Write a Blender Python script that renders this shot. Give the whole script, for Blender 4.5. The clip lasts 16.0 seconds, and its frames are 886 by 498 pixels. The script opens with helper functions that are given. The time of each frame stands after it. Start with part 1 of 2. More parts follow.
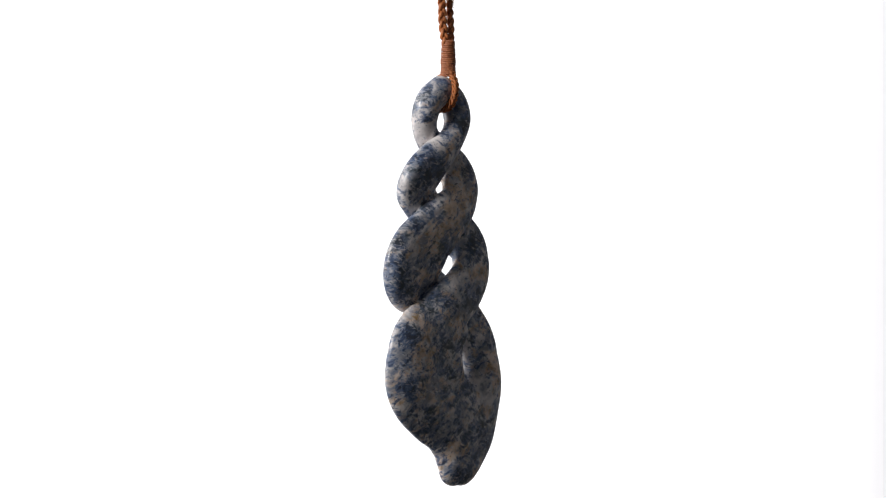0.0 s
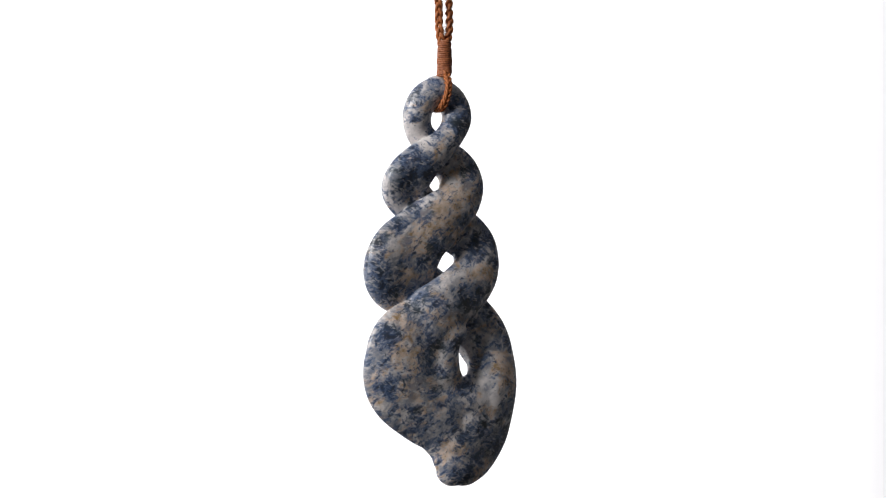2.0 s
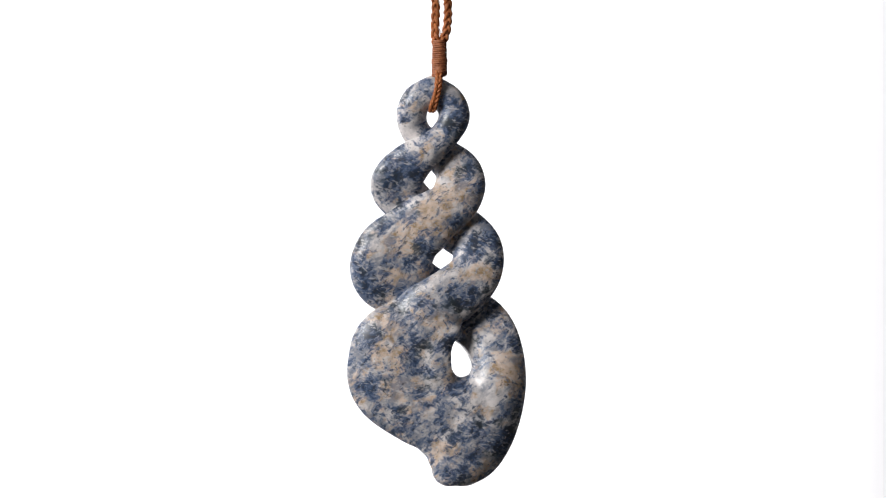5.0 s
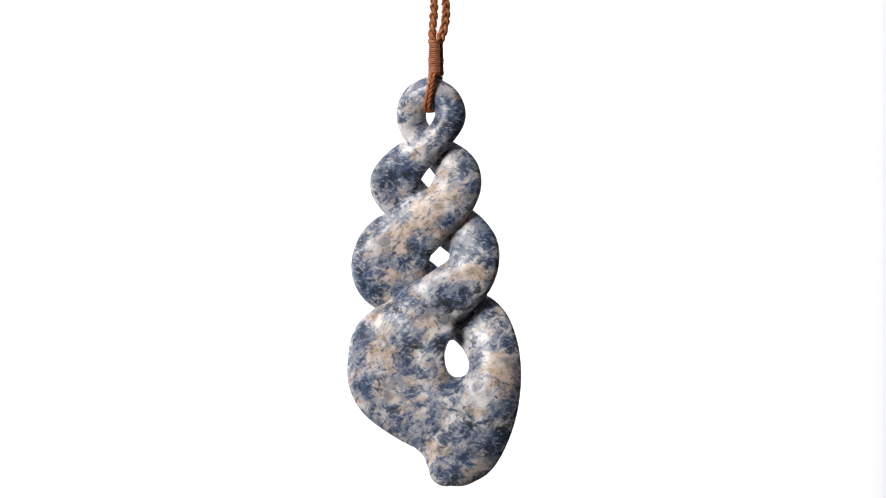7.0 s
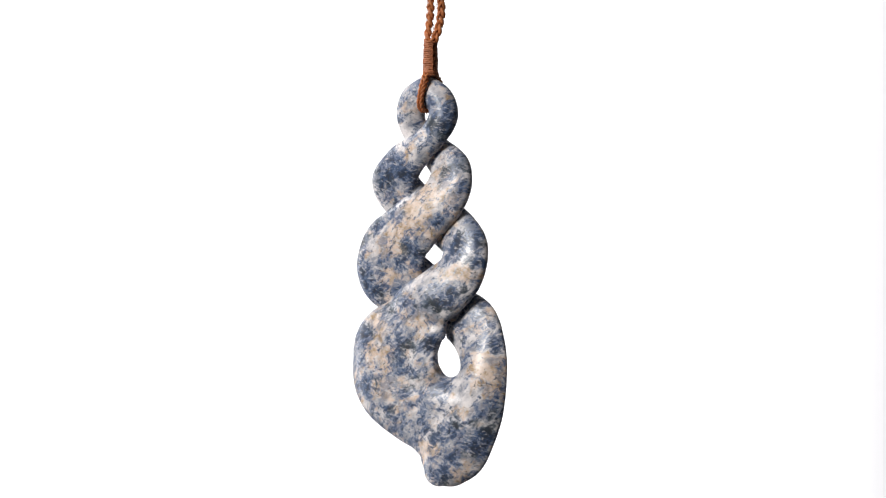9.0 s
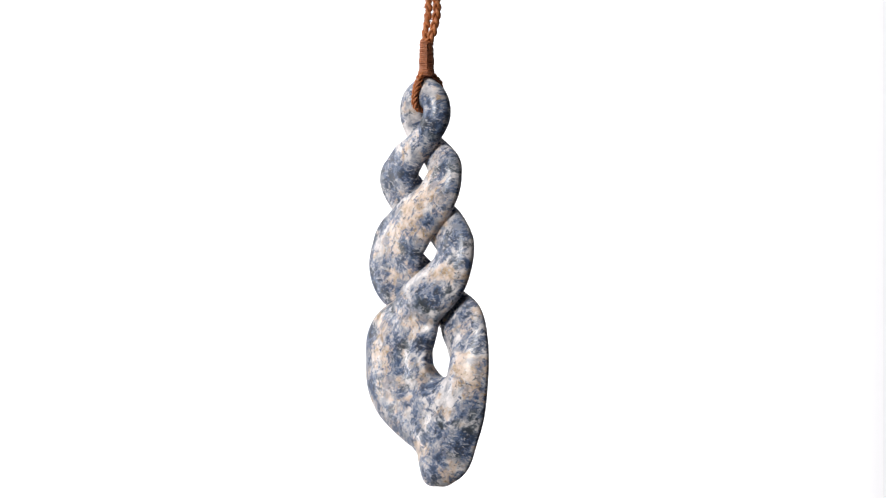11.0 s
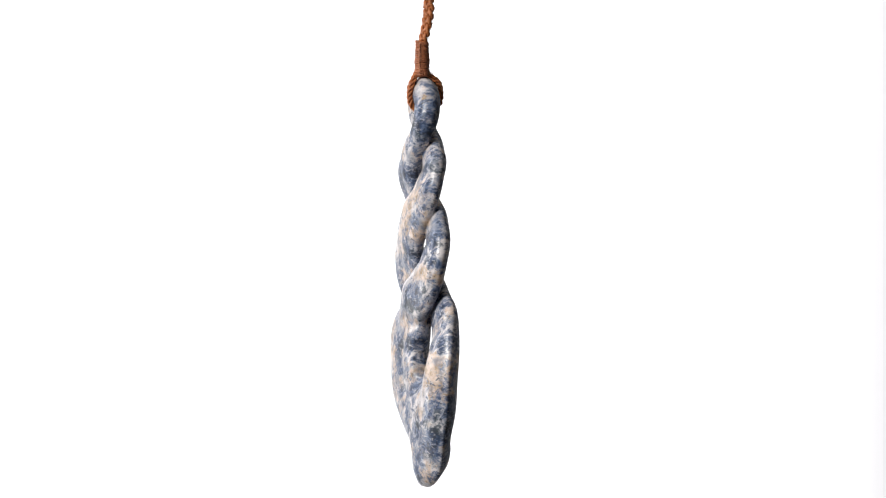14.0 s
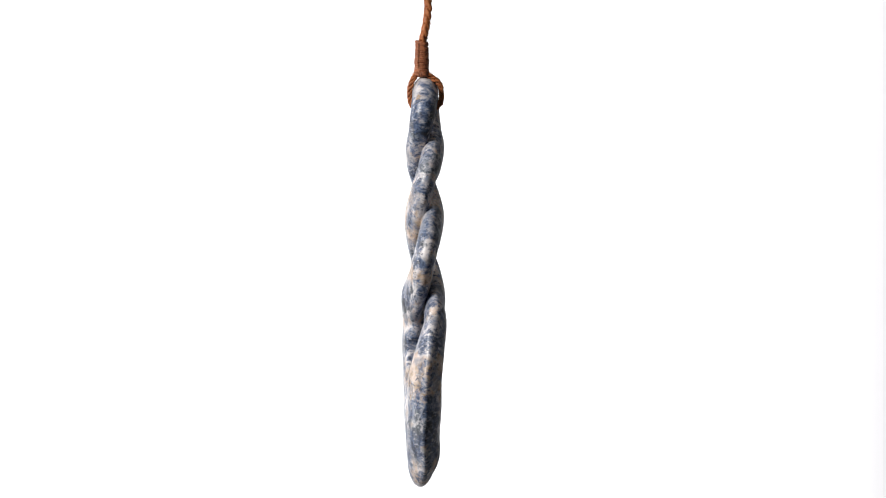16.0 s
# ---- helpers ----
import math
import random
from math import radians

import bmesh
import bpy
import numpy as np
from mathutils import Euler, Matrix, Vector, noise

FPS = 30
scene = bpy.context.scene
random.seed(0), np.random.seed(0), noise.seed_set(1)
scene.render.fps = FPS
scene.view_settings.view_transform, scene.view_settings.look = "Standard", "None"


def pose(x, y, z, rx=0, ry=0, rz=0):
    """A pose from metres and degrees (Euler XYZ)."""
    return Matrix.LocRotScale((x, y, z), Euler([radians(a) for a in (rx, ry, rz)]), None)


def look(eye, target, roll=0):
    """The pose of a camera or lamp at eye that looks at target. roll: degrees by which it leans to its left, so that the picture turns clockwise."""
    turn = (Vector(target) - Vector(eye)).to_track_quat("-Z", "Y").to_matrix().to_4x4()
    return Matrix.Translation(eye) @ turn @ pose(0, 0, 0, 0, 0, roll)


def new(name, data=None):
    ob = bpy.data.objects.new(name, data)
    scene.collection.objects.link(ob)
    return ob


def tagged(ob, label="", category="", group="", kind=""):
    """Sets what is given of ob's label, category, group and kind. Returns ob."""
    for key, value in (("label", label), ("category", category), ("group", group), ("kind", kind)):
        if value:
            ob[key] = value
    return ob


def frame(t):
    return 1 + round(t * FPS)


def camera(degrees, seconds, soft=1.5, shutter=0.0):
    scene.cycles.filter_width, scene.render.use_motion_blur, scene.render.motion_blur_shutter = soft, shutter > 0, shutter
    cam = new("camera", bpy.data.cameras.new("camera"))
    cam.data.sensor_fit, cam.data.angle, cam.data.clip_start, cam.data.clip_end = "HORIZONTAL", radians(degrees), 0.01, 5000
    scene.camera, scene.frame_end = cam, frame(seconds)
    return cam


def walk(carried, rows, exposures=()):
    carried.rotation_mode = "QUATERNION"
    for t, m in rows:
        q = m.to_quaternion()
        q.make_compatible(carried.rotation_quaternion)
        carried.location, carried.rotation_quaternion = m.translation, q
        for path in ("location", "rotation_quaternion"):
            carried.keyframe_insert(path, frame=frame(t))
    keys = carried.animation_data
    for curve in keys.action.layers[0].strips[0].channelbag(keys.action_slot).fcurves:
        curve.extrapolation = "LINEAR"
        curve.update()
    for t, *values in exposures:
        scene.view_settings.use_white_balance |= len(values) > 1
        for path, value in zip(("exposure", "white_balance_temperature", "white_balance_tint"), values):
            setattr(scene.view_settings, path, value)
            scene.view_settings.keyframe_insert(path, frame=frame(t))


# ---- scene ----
# A carved stone pendant turns on its cord before a white paper backdrop.
cam = camera(7.849, 16.0, soft=1.15)
EYE = (0, -1.2, 0)
walk(cam, [(0, look(EYE, (0, 0, 0))), (16, look(EYE, (0, 0, 0)))], exposures=[(0, 0.0), (16, 0.0)])


# ---- light ----
def area(name, eye, target, size, size_y, watts, colour):
    lamp = bpy.data.lights.new(name, "AREA")
    lamp.shape, lamp.size, lamp.size_y, lamp.energy, lamp.color = "RECTANGLE", size, size_y, watts, colour
    ob = new(name, lamp)
    ob.matrix_world = look(eye, target)
    return ob


world = bpy.data.worlds.new("studio_air")
scene.world = world
world.use_nodes = True
world.node_tree.nodes["Background"].inputs[0].default_value = (0.9, 0.95, 1.0, 1)
world.node_tree.nodes["Background"].inputs[1].default_value = 0.05

# the key softbox, in front, high and to one side
area("key_softbox", (-0.76, -0.66, 0.44), (0, 0, 0), 0.32, 0.42, 14.4, (1.0, 0.985, 0.965))
# two strip lights that light the paper alone
area("backdrop_strip", (-0.55, 0.3, 0.15), (0.1, 1.2, 0.02), 0.2, 0.9, 17.0, (0.995, 0.985, 1.0))
area("backdrop_strip", (0.62, 0.6, 0.1), (0.1, 1.2, 0.05), 0.2, 0.9, 1.0, (0.95, 0.95, 1.0))

# ---- materials ----
U = 0.000105  # the carving's grid: every size of pendant and cord below is in these steps, 0.105 mm


def material(name):
    m = bpy.data.materials.new(name)
    m.use_nodes = True
    nt = m.node_tree
    return m, nt, nt.nodes["Principled BSDF"]


def node(nt, kind, **values):
    n = nt.nodes.new(kind)
    for key, value in values.items():
        n.inputs[key.replace("_", " ")].default_value = value
    return n


def ramp(nt, fac, stops, ease=False):
    n = nt.nodes.new("ShaderNodeValToRGB")
    n.color_ramp.interpolation = "EASE" if ease else "LINEAR"
    while len(n.color_ramp.elements) < len(stops):
        n.color_ramp.elements.new(0.5)
    for e, (at, colour) in zip(n.color_ramp.elements, stops):
        e.position = at
        e.color = (*colour, 1) if isinstance(colour, tuple) else (colour, colour, colour, 1)
    nt.links.new(fac, n.inputs[0])
    return n.outputs[0]


def mix(nt, fac, a, b, how="MIX"):
    n = nt.nodes.new("ShaderNodeMix")
    n.data_type, n.blend_type = "RGBA", how
    for value, socket in ((fac, n.inputs[0]), (a, n.inputs[6]), (b, n.inputs[7])):
        if isinstance(value, tuple):
            socket.default_value = (*value, 1)
        elif isinstance(value, (int, float)):
            socket.default_value = value
        else:
            nt.links.new(value, socket)
    return n.outputs[2]


def maths(nt, how, a, b=0.0, c=0.0):
    n = nt.nodes.new("ShaderNodeMath")
    n.operation = how
    for socket, value in zip(n.inputs, (a, b, c)):
        if isinstance(value, (int, float)):
            socket.default_value = value
        else:
            nt.links.new(value, socket)
    return n.outputs[0]


def plain(name, colour, rough, scale, amount=0.06, bump=0.1):
    m, nt, bsdf = material(name)
    at = nt.nodes.new("ShaderNodeTexCoord").outputs["Object"]
    big = node(nt, "ShaderNodeTexNoise", Scale=scale, Detail=6.0, Roughness=0.6)
    nt.links.new(at, big.inputs["Vector"])
    low = tuple(c * (1 - amount) for c in colour)
    nt.links.new(ramp(nt, big.outputs[0], [(0.3, low), (0.7, colour)]), bsdf.inputs["Base Color"])
    bsdf.inputs["Roughness"].default_value = rough
    b = node(nt, "ShaderNodeBump", Strength=bump, Distance=0.001)
    nt.links.new(big.outputs[0], b.inputs["Height"])
    nt.links.new(b.outputs[0], bsdf.inputs["Normal"])
    return m


def stone_material():
    """Polished dumortierite-like stone: milky quartz, tan stains, blue needles and near-black specks."""
    m, nt, bsdf = material("blue_stone")
    at = nt.nodes.new("ShaderNodeTexCoord").outputs["Object"]

    def noise_at(scale, detail, rough, distort=0.0, stretch=None, turn=-35, shift=(0, 0, 0)):
        v = at
        if stretch:
            mp = nt.nodes.new("ShaderNodeMapping")
            mp.vector_type = "TEXTURE"
            mp.inputs["Scale"].default_value = tuple(1 / k for k in stretch)
            mp.inputs["Rotation"].default_value = (0, radians(turn), 0)
            mp.inputs["Location"].default_value = shift
            nt.links.new(at, mp.inputs["Vector"])
            v = mp.outputs[0]
        n = node(nt, "ShaderNodeTexNoise", Scale=scale, Detail=detail, Roughness=rough, Distortion=distort)
        nt.links.new(v, n.inputs["Vector"])
        return n.outputs[0]

    def zone(name):
        n = nt.nodes.new("ShaderNodeAttribute")
        n.attribute_name = name
        return n.outputs["Fac"]

    tan, blue, pale = zone("tan"), zone("blue"), zone("pale")
    # milky quartz, clouded grey
    cloud = noise_at(300, 5, 0.58, 0.3)
    col = ramp(nt, cloud, [(0.36, (0.22, 0.225, 0.26)), (0.45, (0.42, 0.405, 0.42)), (0.57, (0.68, 0.64, 0.635))])
    # peach and ochre iron stains
    rust = maths(nt, "ADD", noise_at(330, 6, 0.58, 0.5, (1, 1, 1.3), -35, (0.3, 0, 0)), maths(nt, "MULTIPLY", tan, 0.2))
    rust = maths(nt, "SUBTRACT", rust, maths(nt, "MULTIPLY", pale, 0.1))
    earth = ramp(nt, noise_at(620, 5, 0.6, 0.4), [(0.34, (0.27, 0.165, 0.065)), (0.43, (0.46, 0.34, 0.235)), (0.52, (0.6, 0.46, 0.365)), (0.64, (0.69, 0.575, 0.5))])
    col = mix(nt, ramp(nt, rust, [(0.5, 0.0), (0.64, 0.92)], True), col, earth)
    # slate-blue wash that clouds the quartz
    wash = maths(nt, "ADD", noise_at(260, 7, 0.62, 0.6, (1, 1, 1.3), -35, (0.4, 0.7, 0)), maths(nt, "MULTIPLY", maths(nt, "SUBTRACT", blue, pale), 0.11))
    col = mix(nt, ramp(nt, wash, [(0.48, 0.0), (0.62, 0.7)], True), col, (0.13, 0.16, 0.225))
    # feathered blue: clumps and fans of needles in two directions
    fans = mix(nt, ramp(nt, noise_at(150, 2, 0.5), [(0.44, 0.0), (0.56, 1.0)]), noise_at(720, 5, 0.6, 0.8, (1, 1, 2.1), -40, (0.1, 0.4, 0)), noise_at(720, 5, 0.6, 0.8, (1, 1, 2.1), 48, (0.6, 0.2, 0)))
    clumps = noise_at(390, 5, 0.62, 0.7, (1, 1, 1.6), -35, (0, 0.2, 0))
    vein = maths(nt, "ADD", maths(nt, "MULTIPLY", clumps, 0.66), maths(nt, "MULTIPLY", fans, 0.44))
    vein = maths(nt, "ADD", vein, maths(nt, "MULTIPLY", blue, 0.125))
    vein = maths(nt, "SUBTRACT", vein, maths(nt, "ADD", maths(nt, "MULTIPLY", tan, 0.035), maths(nt, "MULTIPLY", pale, 0.06)))
    cold = ramp(nt, vein, [(0.54, (0.2, 0.24, 0.335)), (0.6, (0.085, 0.13, 0.235)), (0.67, (0.034, 0.062, 0.13)), (0.76, (0.015, 0.023, 0.046))])
    green = ramp(nt, vein, [(0.55, (0.17, 0.19, 0.205)), (0.605, (0.06, 0.078, 0.09)), (0.69, (0.02, 0.027, 0.03))])
    cold = mix(nt, ramp(nt, noise_at(230, 3, 0.5, 0.0, (1, 1, 1), 0, (0.9, 0.1, 0.4)), [(0.53, 0.0), (0.64, 0.85)]), cold, green)
    col = mix(nt, ramp(nt, vein, [(0.535, 0.0), (0.6, 0.78), (0.67, 0.96)]), col, cold)
    # milky flecks that cross the blue, and short dark needles beside it
    fleck = noise_at(900, 4, 0.55, 0.6, (1, 1, 2.6), 20, (0.5, 0.3, 0.2))
    col = mix(nt, ramp(nt, fleck, [(0.56, 0.0), (0.64, 0.6)]), col, (0.56, 0.545, 0.56))
    speck = noise_at(1300, 3, 0.55, 0.7, (1, 1, 1.8), -35, (0.8, 0.3, 0.1))
    near = maths(nt, "ADD", speck, maths(nt, "MULTIPLY", vein, 0.5))
    col = mix(nt, ramp(nt, near, [(0.88, 0.0), (0.95, 0.8)]), col, (0.035, 0.042, 0.06))
    nt.links.new(col, bsdf.inputs["Base Color"])
    nt.links.new(ramp(nt, cloud, [(0.3, 0.4), (0.7, 0.31)]), bsdf.inputs["Roughness"])
    bsdf.inputs["Specular IOR Level"].default_value = 0.45
    b = node(nt, "ShaderNodeBump", Strength=0.1, Distance=0.0002)
    nt.links.new(speck, b.inputs["Height"])
    fine = node(nt, "ShaderNodeBump", Strength=0.09, Distance=0.0001)
    nt.links.new(noise_at(4200, 3, 0.6, 0.3, (1, 1, 2.5)), fine.inputs["Height"])
    nt.links.new(b.outputs[0], fine.inputs["Normal"])
    nt.links.new(fine.outputs[0], bsdf.inputs["Normal"])
    return m


def cord_material(name, dark, light, fibre):
    m, nt, bsdf = material(name)
    at = nt.nodes.new("ShaderNodeTexCoord").outputs["Object"]
    n = node(nt, "ShaderNodeTexNoise", Scale=1100.0, Detail=6.0, Roughness=0.65, Distortion=0.5)
    nt.links.new(at, n.inputs["Vector"])
    f = node(nt, "ShaderNodeTexNoise", Scale=fibre, Detail=3.0, Roughness=0.7)
    nt.links.new(at, f.inputs["Vector"])
    col = ramp(nt, n.outputs[0], [(0.3, dark), (0.7, light)])
    col = mix(nt, ramp(nt, f.outputs[0], [(0.45, 0.0), (0.7, 0.6)]), col, tuple(min(1, c * 1.6) for c in light))
    nt.links.new(col, bsdf.inputs["Base Color"])
    bsdf.inputs["Roughness"].default_value = 0.5
    bsdf.inputs["Specular IOR Level"].default_value = 0.35
    b = node(nt, "ShaderNodeBump", Strength=0.5, Distance=0.00015)
    nt.links.new(f.outputs[0], b.inputs["Height"])
    nt.links.new(b.outputs[0], bsdf.inputs["Normal"])
    return m


STONE = stone_material()
CORD = cord_material("brown_braided_cord", (0.16, 0.045, 0.014), (0.49, 0.165, 0.054), 5000.0)
THREAD = cord_material("brown_waxed_thread", (0.15, 0.048, 0.021), (0.37, 0.13, 0.056), 4200.0)
PAPER = plain("white_paper", (0.9, 0.9, 0.905), 0.85, 3.0, 0.015, 0.02)
WALL = plain("grey_studio_paint", (0.33, 0.33, 0.34), 0.8, 2.0, 0.15)
FLOOR = plain("dark_studio_floor", (0.12, 0.115, 0.11), 0.6, 3.0, 0.2)


# ---- the studio ----
def box(bm, x0, x1, y0, y1, z0, z1):
    made = bmesh.ops.create_cube(bm, size=1.0)
    bmesh.ops.transform(bm, matrix=Matrix.LocRotScale(((x0 + x1) / 2, (y0 + y1) / 2, (z0 + z1) / 2), None, (x1 - x0, y1 - y0, z1 - z0)), verts=made["verts"])


def structure(name, spans, mat, label):
    bm = bmesh.new()
    box(bm, *spans)
    me = bpy.data.meshes.new(name)
    bm.to_mesh(me)
    bm.free()
    me.materials.append(mat)
    return tagged(new(name, me), label, name.split("_")[0], "", "structure")


CEILING = 0.75
structure("floor", (-1.6, 1.6, -2.0, 1.6, -1.0, -0.9), FLOOR, "dark plain studio floor under the pendant")
structure("ceiling", (-1.6, 1.6, -2.0, 1.6, CEILING, CEILING + 0.1), WALL, "plain grey studio ceiling that carries the cord")
structure("wall_north", (-1.6, 1.6, 1.6, 1.7, -1.0, CEILING + 0.1), WALL, "plain grey studio wall behind the paper")
structure("wall_south", (-1.6, 1.6, -2.1, -2.0, -1.0, CEILING + 0.1), WALL, "plain grey studio wall behind the camera")
structure("wall_west", (-1.7, -1.6, -2.1, 1.7, -1.0, CEILING + 0.1), WALL, "plain grey studio side wall")
structure("wall_east", (1.6, 1.7, -2.1, 1.7, -1.0, CEILING + 0.1), WALL, "plain grey studio side wall")


def paper_backdrop():
    """A seamless sheet that hangs from the ceiling, sweeps out on the floor and is bent back along one side to dim that
    edge.
    """
    y, bend, front, curl = 1.2, 0.35, 0.35, 0.085
    line = [(y, CEILING - 0.1 * k) for k in range(0, 13)]
    line += [(y - bend + bend * math.cos(a), -0.885 + bend - bend * math.sin(a)) for a in [k * math.pi / 24 for k in range(0, 13)]]
    line += [(front, -0.885)]
    across = [(-0.8, 0.0), (0.135, 0.0)]
    # added curl: turns the paper from the strip so it greys at the right
    across += [(0.135 + curl * math.sin(a), curl - curl * math.cos(a)) for a in [radians(2 * k) for k in range(1, 16)]]
    across += [(across[-1][0] + 0.35, across[-1][1] + 0.2)]
    rows, cols = len(line), len(across)
    verts = []
    for thick in (0.0, 0.003):
        for b, z in line:
            for x, back in across:
                verts.append((x, b + back + thick, z - thick * (z < -0.6)))
    faces = []
    for layer in (0, 1):
        for r in range(rows - 1):
            for c in range(cols - 1):
                k = layer * rows * cols + r * cols + c
                faces.append((k, k + 1, k + cols + 1, k + cols)[:: 1 if layer else -1])
    rim = [c for c in range(cols)] + [r * cols + cols - 1 for r in range(1, rows)]
    rim += [(rows - 1) * cols + c for c in range(cols - 2, -1, -1)] + [r * cols for r in range(rows - 2, 0, -1)]
    for a, b in zip(rim, rim[1:] + rim[:1]):
        faces.append((a, b, b + rows * cols, a + rows * cols))
    me = bpy.data.meshes.new("backdrop")
    me.from_pydata(verts, [], faces)
    me.polygons.foreach_set("use_smooth", [len(f) == 4 and k < 2 * (rows - 1) * (cols - 1) for k, f in enumerate(faces)])
    me.materials.append(PAPER)
    return tagged(new("backdrop", me), "seamless white paper backdrop, brightly lit and plain", "backdrop", "", "structure")


paper_backdrop()


# ---- the pendant ----
def glide(nodes, step):
    """A smooth line through the nodes, evenly sampled."""
    p = np.array(nodes, float)
    q = np.vstack([2 * p[0] - p[1], p, 2 * p[-1] - p[-2]])
    out = []
    for i in range(1, len(q) - 2):
        gap = np.linalg.norm(q[i + 1][:2] - q[i][:2])
        for k in range(max(2, int(gap / step))):
            t = k / max(2, int(gap / step))
            a, b, c, d = q[i - 1], q[i], q[i + 1], q[i + 2]
            out.append(0.5 * (2 * b + (c - a) * t + (2 * a - 5 * b + 4 * c - d) * t * t + (3 * b - a - 3 * c + d) * t ** 3))
    out.append(p[-1])
    return np.array(out)


# one strand each: across, up, depth, half width, half thickness
TWIST_A = [
    (-14.2, 279, 0, 27, 22), (14.2, 262, -2, 26, 22), (23.2, 234, -6, 27, 21), (9.1, 205, -11.2, 25, 18.2), (-17.2, 180, -15.2, 27, 18.2), (-52.6, 153, -12.2, 36, 18.2),
    (-76.8, 123, -4.1, 43, 17.5), (-74.8, 103, 4.1, 45, 17.5), (-44.5, 75, 12.2, 40, 18.2), (-7.1, 55, 15.2, 38, 18.2), (32.4, 35, 11.2, 43, 18.2), (62.7, 9, 4.1, 42, 19.1),
    (66.7, -19, -3, 45, 20), (56.6, -49, -9.1, 46, 19.1),
]
LEAF_A = [
    (26.29, -77, -16.5, 49, 18.5), (-4.044, -97, -17.7, 50, 19.4), (-22.24, -119, -13, 60, 24), (-41.45, -147, -10, 66, 26), (-72.79, -177, -9, 82, 27), (-74.81, -199, -7, 88, 28),
    (-74.81, -231, -5, 86, 29), (-34.37, -271, -3, 76, 30), (-4.044, -297, -3, 66, 30), (26.29, -331, -2, 62, 28), (38.42, -364, -3, 55, 24),
]
TWIST_B = [
    (-14.2, 279, 0, 27, 22), (-41.5, 264, 1, 26, 22), (-51.6, 236, 5, 26, 21), (-42.5, 206, 11.2, 25, 18.2), (-14.2, 179, 15.2, 27, 18.2), (26.3, 145, 7.1, 37, 19.1),
    (35.4, 119, -2, 43, 19.1), (28.3, 94, -8.1, 44, 19.1), (13.1, 74, -12.2, 43, 19.1), (-17.2, 53, -15.2, 48, 19.1), (-34.4, 39, -14.2, 53, 19.1), (-58.6, 19, -11.2, 57, 17.5),
    (-84.9, -15, -3, 69, 18.4), (-87, -46, 4.1, 66, 18.4),
]
LEAF_B = [
    (-39.43, -69, 14.2, 50, 18.5), (1.011, -89, 17.7, 46, 18.5), (44.48, -107, 16.5, 40, 17.6), (71.78, -141, 16, 55, 19), (97.06, -181, 7, 49, 25), (101.1, -231, -1, 51, 29),
    (88.97, -279, -1, 57, 29), (71.78, -319, -3, 61, 27), (54.59, -349, 0, 60, 26), (38.42, -364, -3, 55, 24),
]
LIP = [
    (14, -147, -20, 22, 14), (-6, -169, -21, 27, 14), (-10, -199, -20, 30, 14.5), (-4, -233, -12, 37, 21),
]
WEB = [
    (1.011, -268, -3, 59, 30), (38.42, -276, -3, 49, 30), (76.84, -279, -1, 54, 29), (64.7, -294, -2, 62, 30), (46.51, -309, -3, 70, 30), (40.44, -344, -2, 60, 28),
    (62.68, -294, -1, 50, 28), (56.62, -259, 0, 36, 26),
]
TAIL = [
    (26.29, -359, -2, 50, 25), (22, -383, -4, 35, 17), (15, -391, -5, 28, 13), (8, -393, -5, 22, 11),
]
# the drop-shaped hole through the leaf: across, up, radius
HOLE = [(25, -163, 3), (27, -173, 9.5), (30.5, -183, 15), (33.5, -193, 18.5), (35.5, -202, 20), (36, -206, 20.3)]


def carve(samples, axes, cell, ridge=1.3):
    """The solid that a run of strand samples fills: distance-like values on a grid, negative inside."""
    f = np.full([len(a) for a in axes], 40.0, np.float32)
    run = np.gradient(samples[:, :3], axis=0)
    length = np.maximum(np.hypot(run[:, 0], run[:, 1]), 1e-6)
    rise = np.clip(run[:, 2] / length, -0.42, 0.42)
    for (x, z, y, a, b), lx, lz in zip(samples, rise * run[:, 0] / length, rise * run[:, 1] / length):
        power = 1.95 - (1.95 - ridge) * min(1, max(0, (b - 21) / 5))
        cut = []
        for axis, at, reach in ((axes[0], x, a), (axes[1], y, b + 0.45 * a), (axes[2], z, a)):
            cut.append(slice(*np.searchsorted(axis, (at - reach * 1.25 - 3 * cell, at + reach * 1.25 + 3 * cell))))
        gx, gy, gz = axes[0][cut[0]], axes[1][cut[1]], axes[2][cut[2]]
        wide = (((gx - x) / a) ** 2)[:, None, None] + (((gz - z) / a) ** 2)[None, None, :]
        deep = np.abs((gy[None, :, None] - y - lx * (gx - x)[:, None, None] - lz * (gz - z)[None, None, :]) / b)
        slope = np.sqrt(4 * wide / a ** 2 + (power * (deep + 0.02) ** (power - 1) / b) ** 2)
        part_f = ((wide + deep ** power - 1) / slope).astype(np.float32)
        f[tuple(cut)] = np.minimum(f[tuple(cut)], part_f)
    return f


def blur(f, rounds):
    for _ in range(rounds):
        for axis in range(3):
            f = (np.roll(f, 1, axis) + 2 * f + np.roll(f, -1, axis)) / 4
    return f


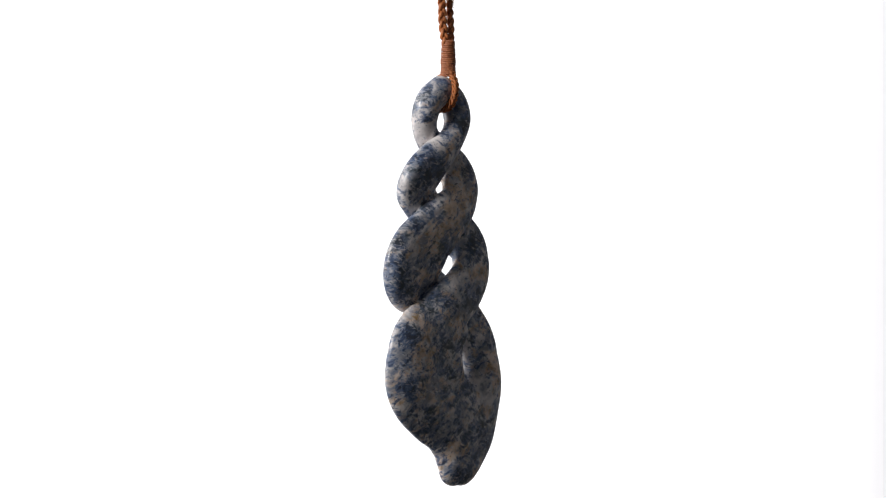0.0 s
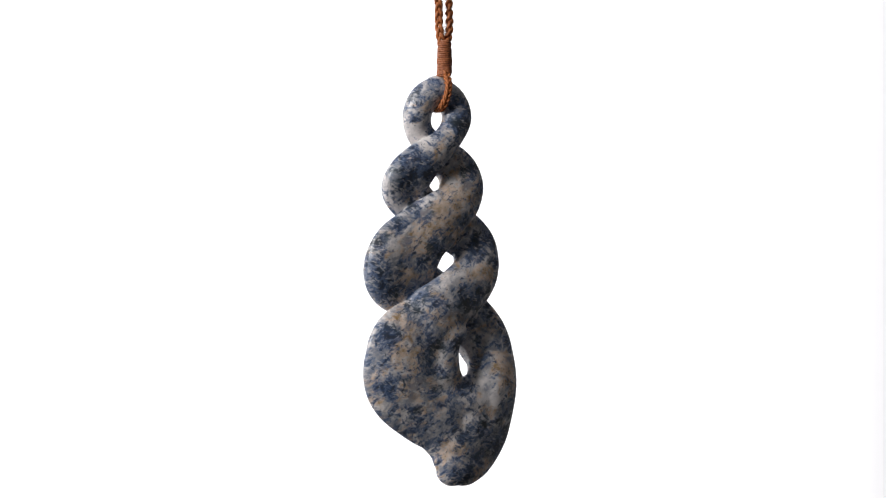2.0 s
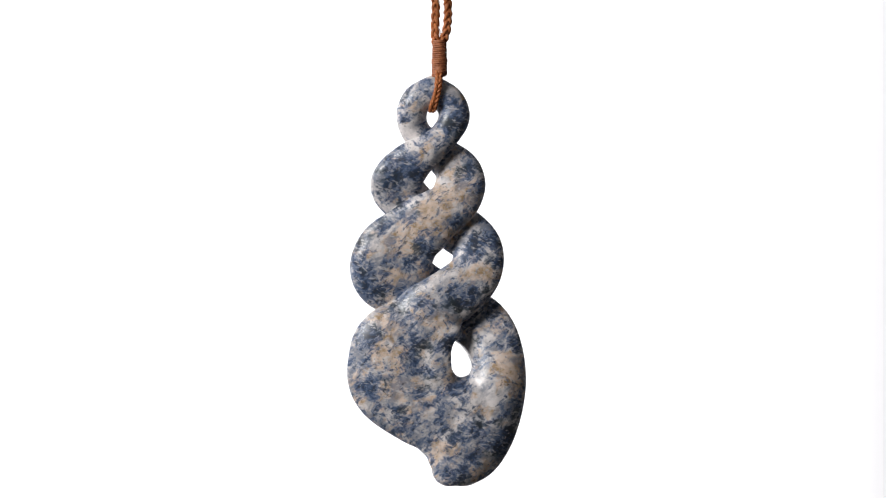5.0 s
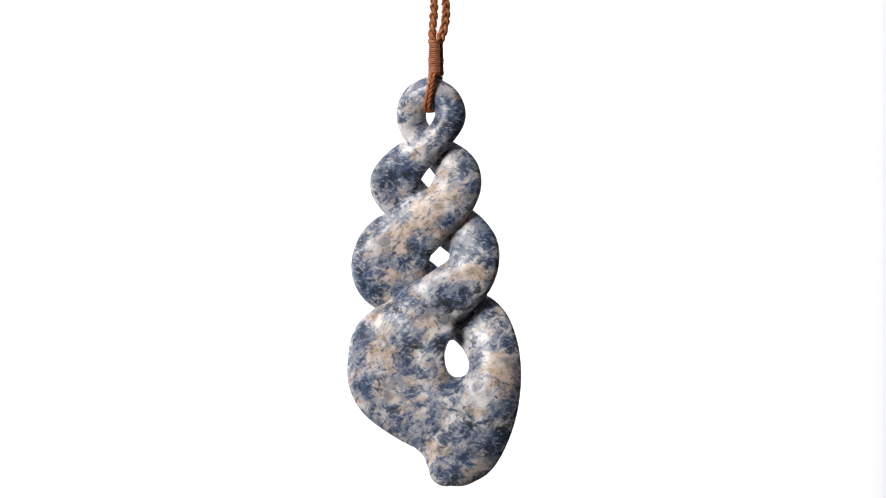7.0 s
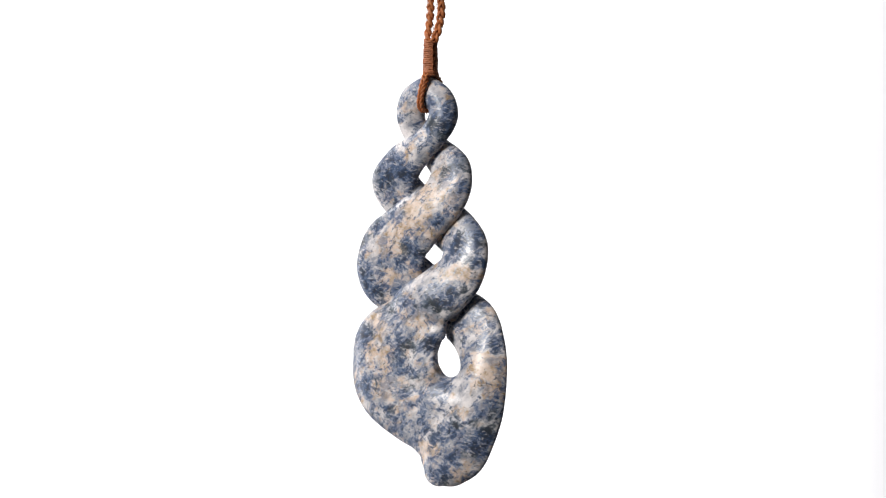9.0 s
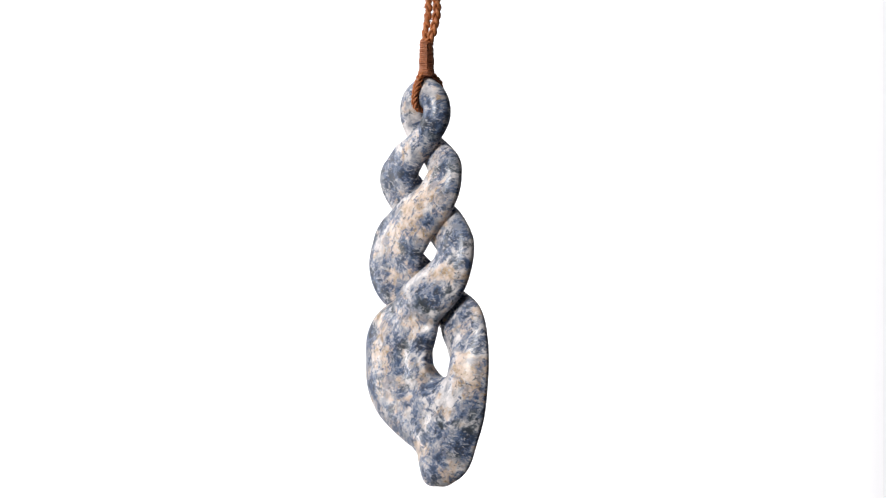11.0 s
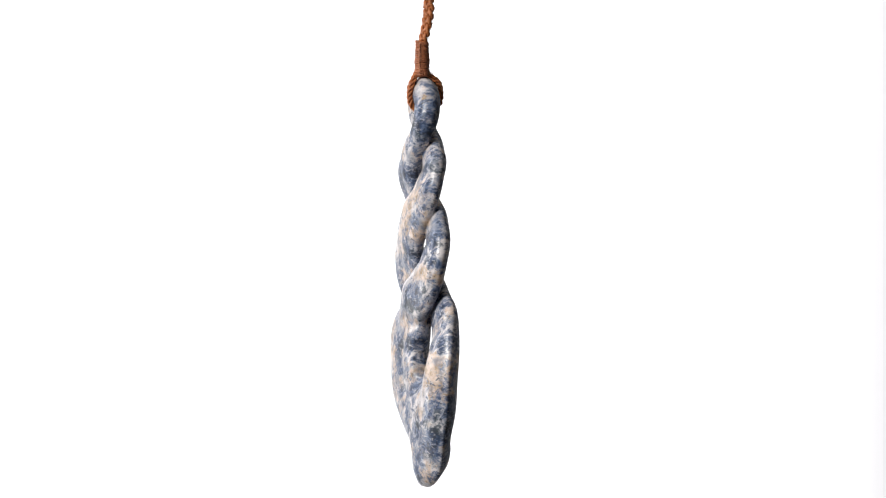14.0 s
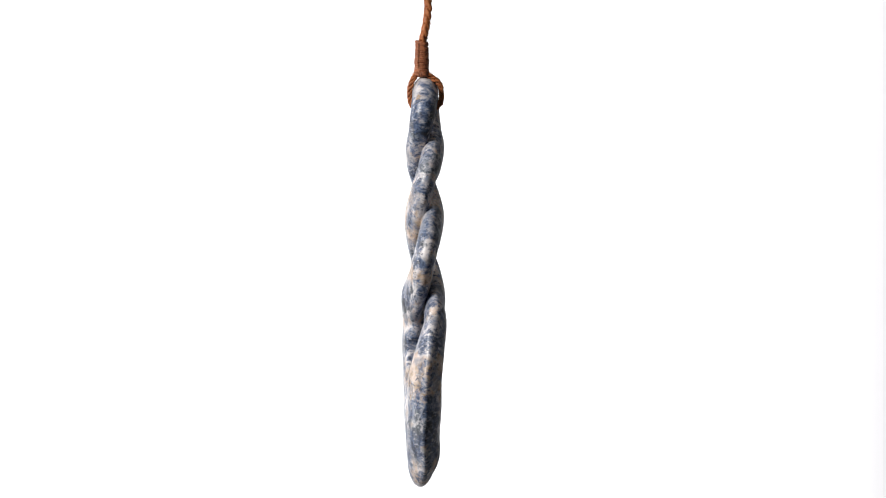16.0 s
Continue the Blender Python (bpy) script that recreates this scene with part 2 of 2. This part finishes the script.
def skin(axes, f, cell):
    """Surface nets: one vertex in each cell that the surface crosses, one quad for each crossed edge."""
    nx, ny, nz = f.shape
    inside = f < 0
    count = np.zeros((nx - 1, ny - 1, nz - 1), np.int16)
    total = np.zeros((nx - 1, ny - 1, nz - 1, 3), np.float32)
    corners = [(i, j, k) for i in (0, 1) for j in (0, 1) for k in (0, 1)]

    def at(c):
        return tuple(slice(o, n - 1 + o) for o, n in zip(c, (nx, ny, nz)))

    for c in corners:
        for axis in range(3):
            if c[axis]:
                continue
            d = tuple(1 if k == axis else c[k] for k in range(3))
            fa, fb = f[at(c)], f[at(d)]
            cross = (fa < 0) != (fb < 0)
            t = np.where(cross, fa / np.where(cross, fa - fb, 1), 0)
            count += cross
            for k in range(3):
                total[..., k] += np.where(cross, c[k] + (t if k == axis else 0), 0)
    used = count > 0
    index = np.full(used.shape, -1, np.int64)
    index[used] = np.arange(used.sum())
    cells = np.argwhere(used)
    verts = (cells + total[used] / count[used][:, None]) * cell + np.array([a[0] for a in axes])
    quads = []
    for axis in range(3):
        u, v = (axis + 1) % 3, (axis + 2) % 3
        lower = tuple(slice(0, -1) if k == axis else slice(1, -1) for k in range(3))
        upper = tuple(slice(1, None) if k == axis else slice(1, -1) for k in range(3))
        a, b = inside[lower], inside[upper]
        where = np.argwhere(a != b)
        flip = a[tuple(where.T)]
        base = where + np.array([0 if k == axis else 1 for k in range(3)])
        ring = []
        for du, dv in ((0, 0), (-1, 0), (-1, -1), (0, -1)):
            p = base.copy()
            p[:, u] += du
            p[:, v] += dv
            ring.append(index[tuple(p.T)])
        q = np.stack(ring, 1)
        q[~flip] = q[~flip][:, ::-1]
        quads.append(q)
    return verts, np.vstack(quads)


def relax(verts, quads, rounds):
    e = np.vstack([quads[:, [k, (k + 1) % 4]] for k in range(4)])
    n = np.maximum(np.bincount(e[:, 0], minlength=len(verts)), 1)[:, None]
    for r in range(rounds):
        for s in (0.5, -0.52):
            total = np.stack([np.bincount(e[:, 0], verts[e[:, 1], k], len(verts)) for k in range(3)], 1)
            verts = verts + s * (total / n - verts)
    return verts


def polish(verts, quads, centre, reach, rounds, least=0.45):
    """Wears the broad faces smooth round a place, and leaves the edges as they are."""
    across = np.cross(verts[quads[:, 2]] - verts[quads[:, 0]], verts[quads[:, 3]] - verts[quads[:, 1]])
    normals = np.zeros_like(verts)
    for k in range(4):
        np.add.at(normals, quads[:, k], across)
    flat = np.abs(normals[:, 1]) / np.maximum(np.linalg.norm(normals, axis=1), 1e-9)
    away = ((verts[:, 0] - centre[0]) ** 2 + (verts[:, 2] - centre[1]) ** 2) / reach ** 2
    weight = (0.5 * np.clip((flat - least) / 0.35, 0, 1) * np.clip(1.6 - away, 0, 1))[:, None]
    near = weight[:, 0] > 0
    e = np.vstack([quads[:, [k, (k + 1) % 4]] for k in range(4)])
    e = e[near[e[:, 0]]]
    n = np.maximum(np.bincount(e[:, 0], minlength=len(verts)), 1)[:, None]
    for r in range(rounds):
        total = np.stack([np.bincount(e[:, 0], verts[e[:, 1], k], len(verts)) for k in range(3)], 1)
        verts = np.where(near[:, None], verts + weight * (total / n - verts), verts)
    return verts


# where the stone is stained tan, veined blue or left milky: across, up, radius, strength
TAN_TWIST = [
    (10, 106, 18, 0.9), (31, 96, 16, 0.8), (-5, 56, 18, 0.9), (-31, 66, 14, 0.8), (16, 21, 12, 1), (-73, 11, 20, 1), (-52, 31, 14, 0.8), (-88, -1, 14, 0.8),
    (52, -44, 14, 1), (83, -49, 14, 0.8), (-26, 171, 8, 0.7), (-60, -52, 12, 0.5), (-104, -56, 10, 0.4),
]
TAN_LEAF = [
    (-114, -124, 12, 0.9), (-93, -136, 12, 0.8), (-21, -124, 14, 1), (5, -134, 12, 0.9), (-116, -180, 9, 1), (-85, -194, 21, 1.1), (-83, -249, 14, 1.1), (-36, -239, 10, 0.8),
    (16, -219, 9, 0.8), (-10, -199, 8, 0.7), (106, -202, 14, 0.9), (135, -215, 18, 1.1), (130, -242, 14, 1), (62, -279, 14, 0.5), (0, -364, 15, 1), (24, -358, 10, 0.7),
    (83, -379, 9, 0.9), (21, -314, 8, 0.4), (-140, -215, 8, 0.7), (97, -150, 10, 0.6), (60, -400, 10, 0.5),
]
BLUE_TWIST = [
    (-73, 271, 12, 0.6), (-57, 236, 8, 0.5), (-62, 226, 8, 0.4), (21, 226, 15, 1), (34, 203, 12, 0.8), (-28, 203, 9, 0.9), (44, 246, 11, 0.8), (5, 214, 9, 0.8),
    (-47, 136, 15, 1.1), (-83, 131, 14, 0.9), (-93, 156, 10, 0.8), (-104, 111, 12, 0.6), (-70, 170, 10, 0.6), (31, 141, 10, 0.7), (62, 141, 10, 0.6), (73, 113, 9, 0.7),
    (48, 160, 9, 0.7), (-109, 51, 11, 0.8), (-73, 68, 10, 0.8), (-135, 11, 11, 0.9), (-145, -35, 13, 1), (21, 46, 8, 0.9),
]
BLUE_BANDS = [
    (-57, -24, 12, 1), (-21, -9, 12, 1.1), (-36, 8, 7, 0.6), (-114, -74, 13, 0.9), (-136, -66, 12, 0.8), (-73, -79, 10, 0.7), (-52, -84, 10, 0.9), (83, 21, 13, 1.1),
    (62, 9, 12, 1), (47, -14, 10, 0.8), (100, -24, 9, 0.6), (52, -71, 8, 0.7), (31, -94, 14, 1), (62, -89, 11, 0.7), (10, -89, 9, 0.7), (-83, -20, 8, 0.5),
    (-98, -30, 7, 0.5), (-78, -104, 10, 0.6),
]
BLUE_LEAF = [
    (-135, -149, 12, 1.1), (-114, -149, 10, 1), (-57, -129, 10, 0.6), (-47, -169, 12, 1), (-73, -165, 8, 0.5), (10, -164, 11, 1.1), (-22, -169, 9, 0.7), (-47, -209, 9, 0.8),
    (-21, -219, 8, 0.8), (-124, -239, 13, 1), (-135, -199, 8, 0.7), (-114, -262, 8, 0.7), (-41, -252, 6, 0.6), (16, -249, 9, 0.9), (37, -244, 8, 1), (98, -109, 10, 1.1),
    (62, -129, 8, 0.6), (106, -139, 8, 0.7), (73, -199, 6, 0.6), (104, -239, 6, 0.4), (125, -163, 10, 1),
]
BLUE_TIP = [
    (0, -289, 10, 0.7), (-31, -279, 8, 0.7), (-73, -289, 10, 0.8), (-52, -304, 8, 0.6), (-62, -324, 10, 0.7), (-21, -346, 8, 0.7), (0, -319, 8, 0.7), (21, -334, 8, 0.7),
    (62, -309, 8, 0.6), (62, -331, 8, 0.5), (52, -369, 10, 0.8), (98, -349, 13, 1.2), (120, -326, 12, 1.1), (130, -290, 14, 1), (21, -399, 13, 1), (47, -396, 9, 0.8),
]
PALE = [
    (-52, 206, 13, 1), (-66, 198, 10, 0.7), (-24, 251, 8, 0.3), (83, -259, 18, 0.8), (47, -174, 10, 0.8), (85, -172, 10, 0.6), (31, -299, 12, 0.6), (-114, 1, 10, 0.5),
    (-83, -159, 9, 0.6), (-10, -86, 8, 0.6), (20, 80, 10, 0.5), (-20, 75, 9, 0.5), (70, -225, 12, 0.7), (-58, 285, 8, 0.4), (-20, -306, 12, 0.6), (88, -300, 10, 0.6),
]


def stone_pendant():
    """One carved stone: two strands that twist round each other and the broad leaf that they grow from."""
    cell = 1.65
    axes = [np.arange(a, b + cell, cell) for a, b in ((-176, 164), (-52, 52), (-432, 314))]
    first, second = glide(TWIST_A + LEAF_A, 2.0), glide(TWIST_B + LEAF_B, 2.0)
    leaf = [first[first[:, 1] < -118], second[second[:, 1] < -118], glide(LIP, 2.0), glide(WEB, 2.0), glide(TAIL, 2.0)]
    fields = [carve(first[first[:, 1] >= -122], axes, cell), carve(second[second[:, 1] >= -122], axes, cell), np.minimum.reduce([carve(run, axes, cell, ridge) for run, ridge in zip(leaf, (1.45, 1.2, 1.4, 1.4, 1.4))])]
    fields = [blur(f, 2) - 0.9 for f in fields]
    owner = np.argmin(np.stack(fields), 0)
    solid = np.minimum.reduce(fields)
    bore = np.full(solid.shape, 60.0, np.float32)
    here = (slice(*np.searchsorted(axes[0], (-40, 120))), slice(None), slice(*np.searchsorted(axes[2], (-245, -145))))
    for slant in (0.1, 0.35, 0.6):
        aslant = axes[0][here[0]][:, None, None] + slant * axes[1][None, :, None]
        for x, z, r in glide(HOLE, 4.0):
            bore[here] = np.minimum(bore[here], np.hypot(aslant - x, axes[2][here[2]][None, None, :] - z) - r)
    drop = -bore
    own = axes[2][None, None, :] < -160
    solid = np.where(own, np.maximum(solid, drop), solid)
    verts, quads = skin(axes, blur(solid, 1), cell)
    at = tuple(np.clip(np.round((verts[:, k] - axes[k][0]) / cell).astype(int), 0, len(axes[k]) - 1) for k in range(3))
    owner = owner[at][quads[:, 0]]
    verts = relax(verts, quads, 3)
    verts = polish(verts, quads, (-38, -226), 46, 70)
    verts = polish(verts, quads, (16, -380), 26, 40, 0.1)
    verts = polish(verts, quads, (-6, -150), 34, 40, 0.35)
    verts = polish(verts, quads, (62, -236), 26, 40, 0.35)
    # one set of normals for the whole stone, so that its parts join without a seam
    across = np.cross(verts[quads[:, 2]] - verts[quads[:, 0]], verts[quads[:, 3]] - verts[quads[:, 1]])
    normals = np.zeros_like(verts)
    for k in range(4):
        np.add.at(normals, quads[:, k], across)
    normals /= np.maximum(np.linalg.norm(normals, axis=1), 1e-9)[:, None]
    zones = {}
    for name, spots in (("tan", TAN_TWIST + TAN_LEAF), ("blue", BLUE_TWIST + BLUE_BANDS + BLUE_LEAF + BLUE_TIP), ("pale", PALE)):
        value = np.zeros(len(verts))
        for x, z, r, w in spots:
            value += w * np.exp(-((verts[:, 0] - x) ** 2 + (verts[:, 2] - z) ** 2) / (2 * r * r))
        zones[name] = np.minimum(value, 1.2).astype(np.float32)
    thing = new("stone_pendant")
    thing.empty_display_size = 0.01
    tagged(thing, "carved twisted stone pendant, polished, mottled blue, white and tan", "pendant")
    for k, (name, label) in enumerate((("strand", "twisted stone strand, blue and tan"), ("strand", "twisted stone strand, blue and tan"), ("leaf_body", "broad leaf-shaped stone body with a hole"))):
        mine = quads[owner == k]
        used, flat = np.unique(mine, return_inverse=True)
        me = bpy.data.meshes.new(name)
        me.from_pydata((verts[used] * U).tolist(), [], flat.reshape(-1, 4).tolist())
        me.polygons.foreach_set("use_smooth", np.ones(len(mine), bool))
        me.normals_split_custom_set_from_vertices(normals[used].tolist())
        for zone, value in zones.items():
            me.attributes.new(zone, "FLOAT", "POINT").data.foreach_set("value", value[used])
        me.materials.append(STONE)
        ob = new(name, me)
        ob.parent = thing
        tagged(ob, label)
    return thing


# ---- the cord ----
def tube(verts, faces, line, radius, sides=8, closed=False):
    """A round rope along a line of points."""
    p = np.array(line, float)
    tangent = np.gradient(p, axis=0)
    tangent /= np.linalg.norm(tangent, axis=1)[:, None]
    ref = np.where(np.abs(tangent[:, 1:2]) > 0.9, np.array([[1.0, 0, 0]]), np.array([[0, 1.0, 0]]))
    n1 = np.cross(tangent, ref)
    n1 /= np.linalg.norm(n1, axis=1)[:, None]
    n2 = np.cross(tangent, n1)
    r = np.broadcast_to(radius, (len(p),))
    start = len(verts)
    for k in range(len(p)):
        for s in range(sides):
            a = 2 * math.pi * s / sides
            verts.append(p[k] + r[k] * (n1[k] * math.cos(a) + n2[k] * math.sin(a)))
    for k in range(len(p) - 1):
        for s in range(sides):
            t = (s + 1) % sides
            faces.append((start + k * sides + s, start + k * sides + t, start + (k + 1) * sides + t, start + (k + 1) * sides + s))
    faces.append(tuple(start + s for s in range(sides))[::-1])
    faces.append(tuple(start + (len(p) - 1) * sides + s for s in range(sides)))


def braid(verts, faces, line, plies, wide, deep, radius, period, sides=6, step=1.3, turn=0.0):
    """Plies woven over and under one another along a smooth line."""
    p = np.array(line, float)
    gaps = np.r_[0, np.cumsum(np.linalg.norm(np.diff(p, axis=0), axis=1))]
    s = np.arange(0, gaps[-1], step)
    c = np.stack([np.interp(s, gaps, p[:, k]) for k in range(3)], 1)
    t = np.gradient(c, axis=0)
    t /= np.linalg.norm(t, axis=1)[:, None]
    across = np.cross(t, np.array([-math.sin(turn), math.cos(turn), 0.0]))
    flat = np.linalg.norm(across, axis=1) < 0.3
    across[flat] = (math.cos(turn), math.sin(turn), 0)
    across /= np.linalg.norm(across, axis=1)[:, None]
    out = np.cross(across, t)
    for k in range(plies):
        a = 2 * math.pi * (s / period + k / plies)
        loose = 1 + 0.12 * np.sin(s / 37.0 + k) + 0.08 * np.sin(s / 11.0 + 2 * k)
        path = c + across * (wide * loose * np.sin(a))[:, None] + out * (deep * np.sin(2 * a))[:, None]
        tube(verts, faces, path, radius * (1 + 0.12 * np.sin(s / 5.3 + 2 * k) + 0.1 * np.sin(s / 2.3 + 5 * k)), sides)


def smooth_line(nodes, step=2.0):
    p = np.array(nodes, float)
    q = np.vstack([2 * p[0] - p[1], p, 2 * p[-1] - p[-2]])
    out = []
    for i in range(1, len(q) - 2):
        a, b, c, d = q[i - 1:i + 3]
        n = max(3, int(np.linalg.norm(c - b) / step))
        for k in range(n):
            t = k / n
            out.append(0.5 * (2 * b + (c - a) * t + (2 * a - 5 * b + 4 * c - d) * t * t + (3 * b - a - 3 * c + d) * t ** 3))
    out.append(p[-1])
    return np.array(out)


def part(name, verts, faces, mat, parent, label=""):
    me = bpy.data.meshes.new(name)
    me.from_pydata([tuple(v) for v in np.array(verts) * U], [], faces)
    me.polygons.foreach_set("use_smooth", np.ones(len(faces), bool))
    me.materials.append(mat)
    ob = new(name, me)
    ob.parent = parent
    return tagged(ob, label)


WX, WY = -3.0, -7.0  # the whipping's axis


def necklace_cord():
    cord = new("necklace_cord")
    cord.empty_display_size = 0.01
    tagged(cord, "brown braided cord with a wrapped whipping, hung from above", "cord")
    top = CEILING / U + 12
    # two braids that rise to the ceiling
    for side in (-1, 1):
        v, f = [], []
        line = [(WX + 4 * side, WY, 352), (WX + 6 * side, WY + 1, 366), (WX + 2 + 10 * side, WY + 4, 384), (WX + 4 + 11 * side, WY + 9, 410),
                (WX + 4 + 11 * side, WY + 11, 450), (WX + 4 + 12 * side, WY + 12, 490)]
        line = np.vstack([smooth_line(line), [(WX + 4 + 20 * side, WY + 8, top)]])
        braid(v, f, line, 3, 4.4, 2.9, 3.4, 46.0, 6, 1.8, 0.4 * side)
        part("braid", v, f, CORD, cord, "brown braided cord")
    # thread wound round both
    v, f = [], []
    z = np.arange(309, 366, 0.2)
    a = (z - 309) / 3.6 * 2 * math.pi
    swell = 10.2 + 1.9 * np.sin((z - 309) / 57 * math.pi) ** 0.7 + 0.35 * np.sin(z / 3.1) + 0.5 * np.sin(z / 9.7) + 0.5 * np.sin(a * 0.21)
    tube(v, f, np.stack([WX + swell * np.cos(a), WY + swell * 0.95 * np.sin(a), z + 0.35 * np.sin(a * 0.37) + 0.7 * np.sin(a + 0.4)], 1), 2.25 + 0.25 * np.sin(a * 0.43), 6)
    # the last turns, tied off in a lumpy knot
    for tilt, lift, wide in ((0.32, 310, 11.8), (-0.4, 312, 11.2), (0.12, 307, 10.8), (0.5, 315, 10.8), (-0.25, 365, 10.2)):
        k = np.linspace(0, 2 * math.pi, 40)
        tube(v, f, np.stack([WX + wide * np.cos(k), WY + wide * np.sin(k), lift + tilt * wide * np.cos(k + 3 * tilt)], 1), 2.5 + 0.5 * np.sin(3 * k), 6)
    part("whipping", v, f, THREAD, cord, "tight brown waxed thread winding")
    v, f = [], []
    tube(v, f, [(WX, WY, z) for z in np.linspace(305, 367, 19)], 8.2 + 1.6 * np.sin(np.linspace(0.3, 2.9, 19)), 14)
    part("core", v, f, THREAD, cord)
    # the bight that passes through the pendant's eye
    v, f = [], []
    line = [(WX - 1, WY - 5, 322), (WX - 2, WY - 10, 309), (-5, -25, 294), (-9, -28, 276), (-13, -25, 258), (-15, -15, 248), (-16, 0, 246), (-15, 15, 249),
            (-12, 26, 259), (-8, 28, 277), (-4, 23, 295), (WX + 1, WY + 11, 309), (WX + 1, WY + 4, 322)]
    braid(v, f, smooth_line(line, 1.5), 5, 4.7, 3.0, 2.4, 46.0, 6, 1.1)
    part("bight", v, f, CORD, cord, "doubled brown cord through the pendant's eye")
    # stray fibres that stand off the braids
    v, f = [], []
    rng = random.Random(7)
    for _ in range(900):
        side = rng.choice((-1, 1))
        z = rng.uniform(362, 470)
        spread = min(1.0, (z - 355) / 45)
        a = rng.uniform(0, 2 * math.pi)
        foot = Vector((WX + 4 * spread + 11 * spread * side + 6.2 * math.cos(a), WY + 9 * spread + 5 * math.sin(a), z))
        out = Vector((math.cos(a), math.sin(a), rng.uniform(-1.2, 1.2))).normalized()
        bend = Vector((rng.uniform(-1, 1), rng.uniform(-1, 1), rng.uniform(-1, 1)))
        n = rng.uniform(1.5, 4.5)
        tube(v, f, [foot - out, foot + out * n * 0.5, foot + out * n + bend * n * 0.3], 0.22, 3)
    loop = smooth_line(line, 1.5)
    for _ in range(420):
        c = Vector(loop[rng.randrange(6, len(loop) - 6)])
        out = Vector((rng.gauss(0, 1), rng.gauss(0, 1), rng.gauss(0, 1))).normalized()
        n = rng.uniform(1.0, 3.2)
        tube(v, f, [c + out * 4.5, c + out * (5.8 + n * 0.5), c + out * (6 + n) + Vector((0, 0, rng.uniform(-2, 2)))], 0.22, 3)
    part("fuzz", v, f, CORD, cord, "fine stray brown fibres")
    return cord


pendant = stone_pendant()
cord = necklace_cord()

# seconds, millimetres across, degrees of turn, degrees of lean
TURN = [
    (0, 0.39, 50.22, 0.35), (0.5, 0.65, 45.53, 0.31), (1, 0.14, 40.91, 0.28), (1.5, 0.52, 36.05, 0.24), (2, 0.03, 31.04, 0.21),
    (2.5, 0.36, 25.66, 0.17), (3, 0.04, 21.34, 0.14), (3.5, 0.03, 16.76, 0.10), (4, -0.04, 12.30, 0.10), (6.5, -0.96, -10.48, 0.10),
    (7, -0.89, -15.44, 0.10), (7.5, -1.16, -19.34, 0.10), (8, -1.34, -22.93, 0.10), (8.5, -1.33, -27.25, 0.10), (9, -1.73, -32.32, 0.10),
    (11.5, -2.56, -53.12, 0.12), (12, -2.82, -57.57, 0.13), (12.5, -2.85, -62.66, 0.14), (13, -2.97, -66.21, 0.14), (13.5, -3.36, -70.27, 0.14),
    (14, -3.18, -74.61, 0.15), (14.5, -3.31, -78.24, 0.20), (15, -3.31, -82.43, 0.25), (15.5, -3.41, -85.55, 0.30), (16, -3.41, -88.25, 0.35),
]


def motions():
    rows = [(t, pose(x / 1000, 0, 0, 0, lean, 0) @ pose(0, 0, 0, 0, 0, a)) for t, x, a, lean in TURN]
    walk(pendant, rows)
    walk(cord, rows)


motions()
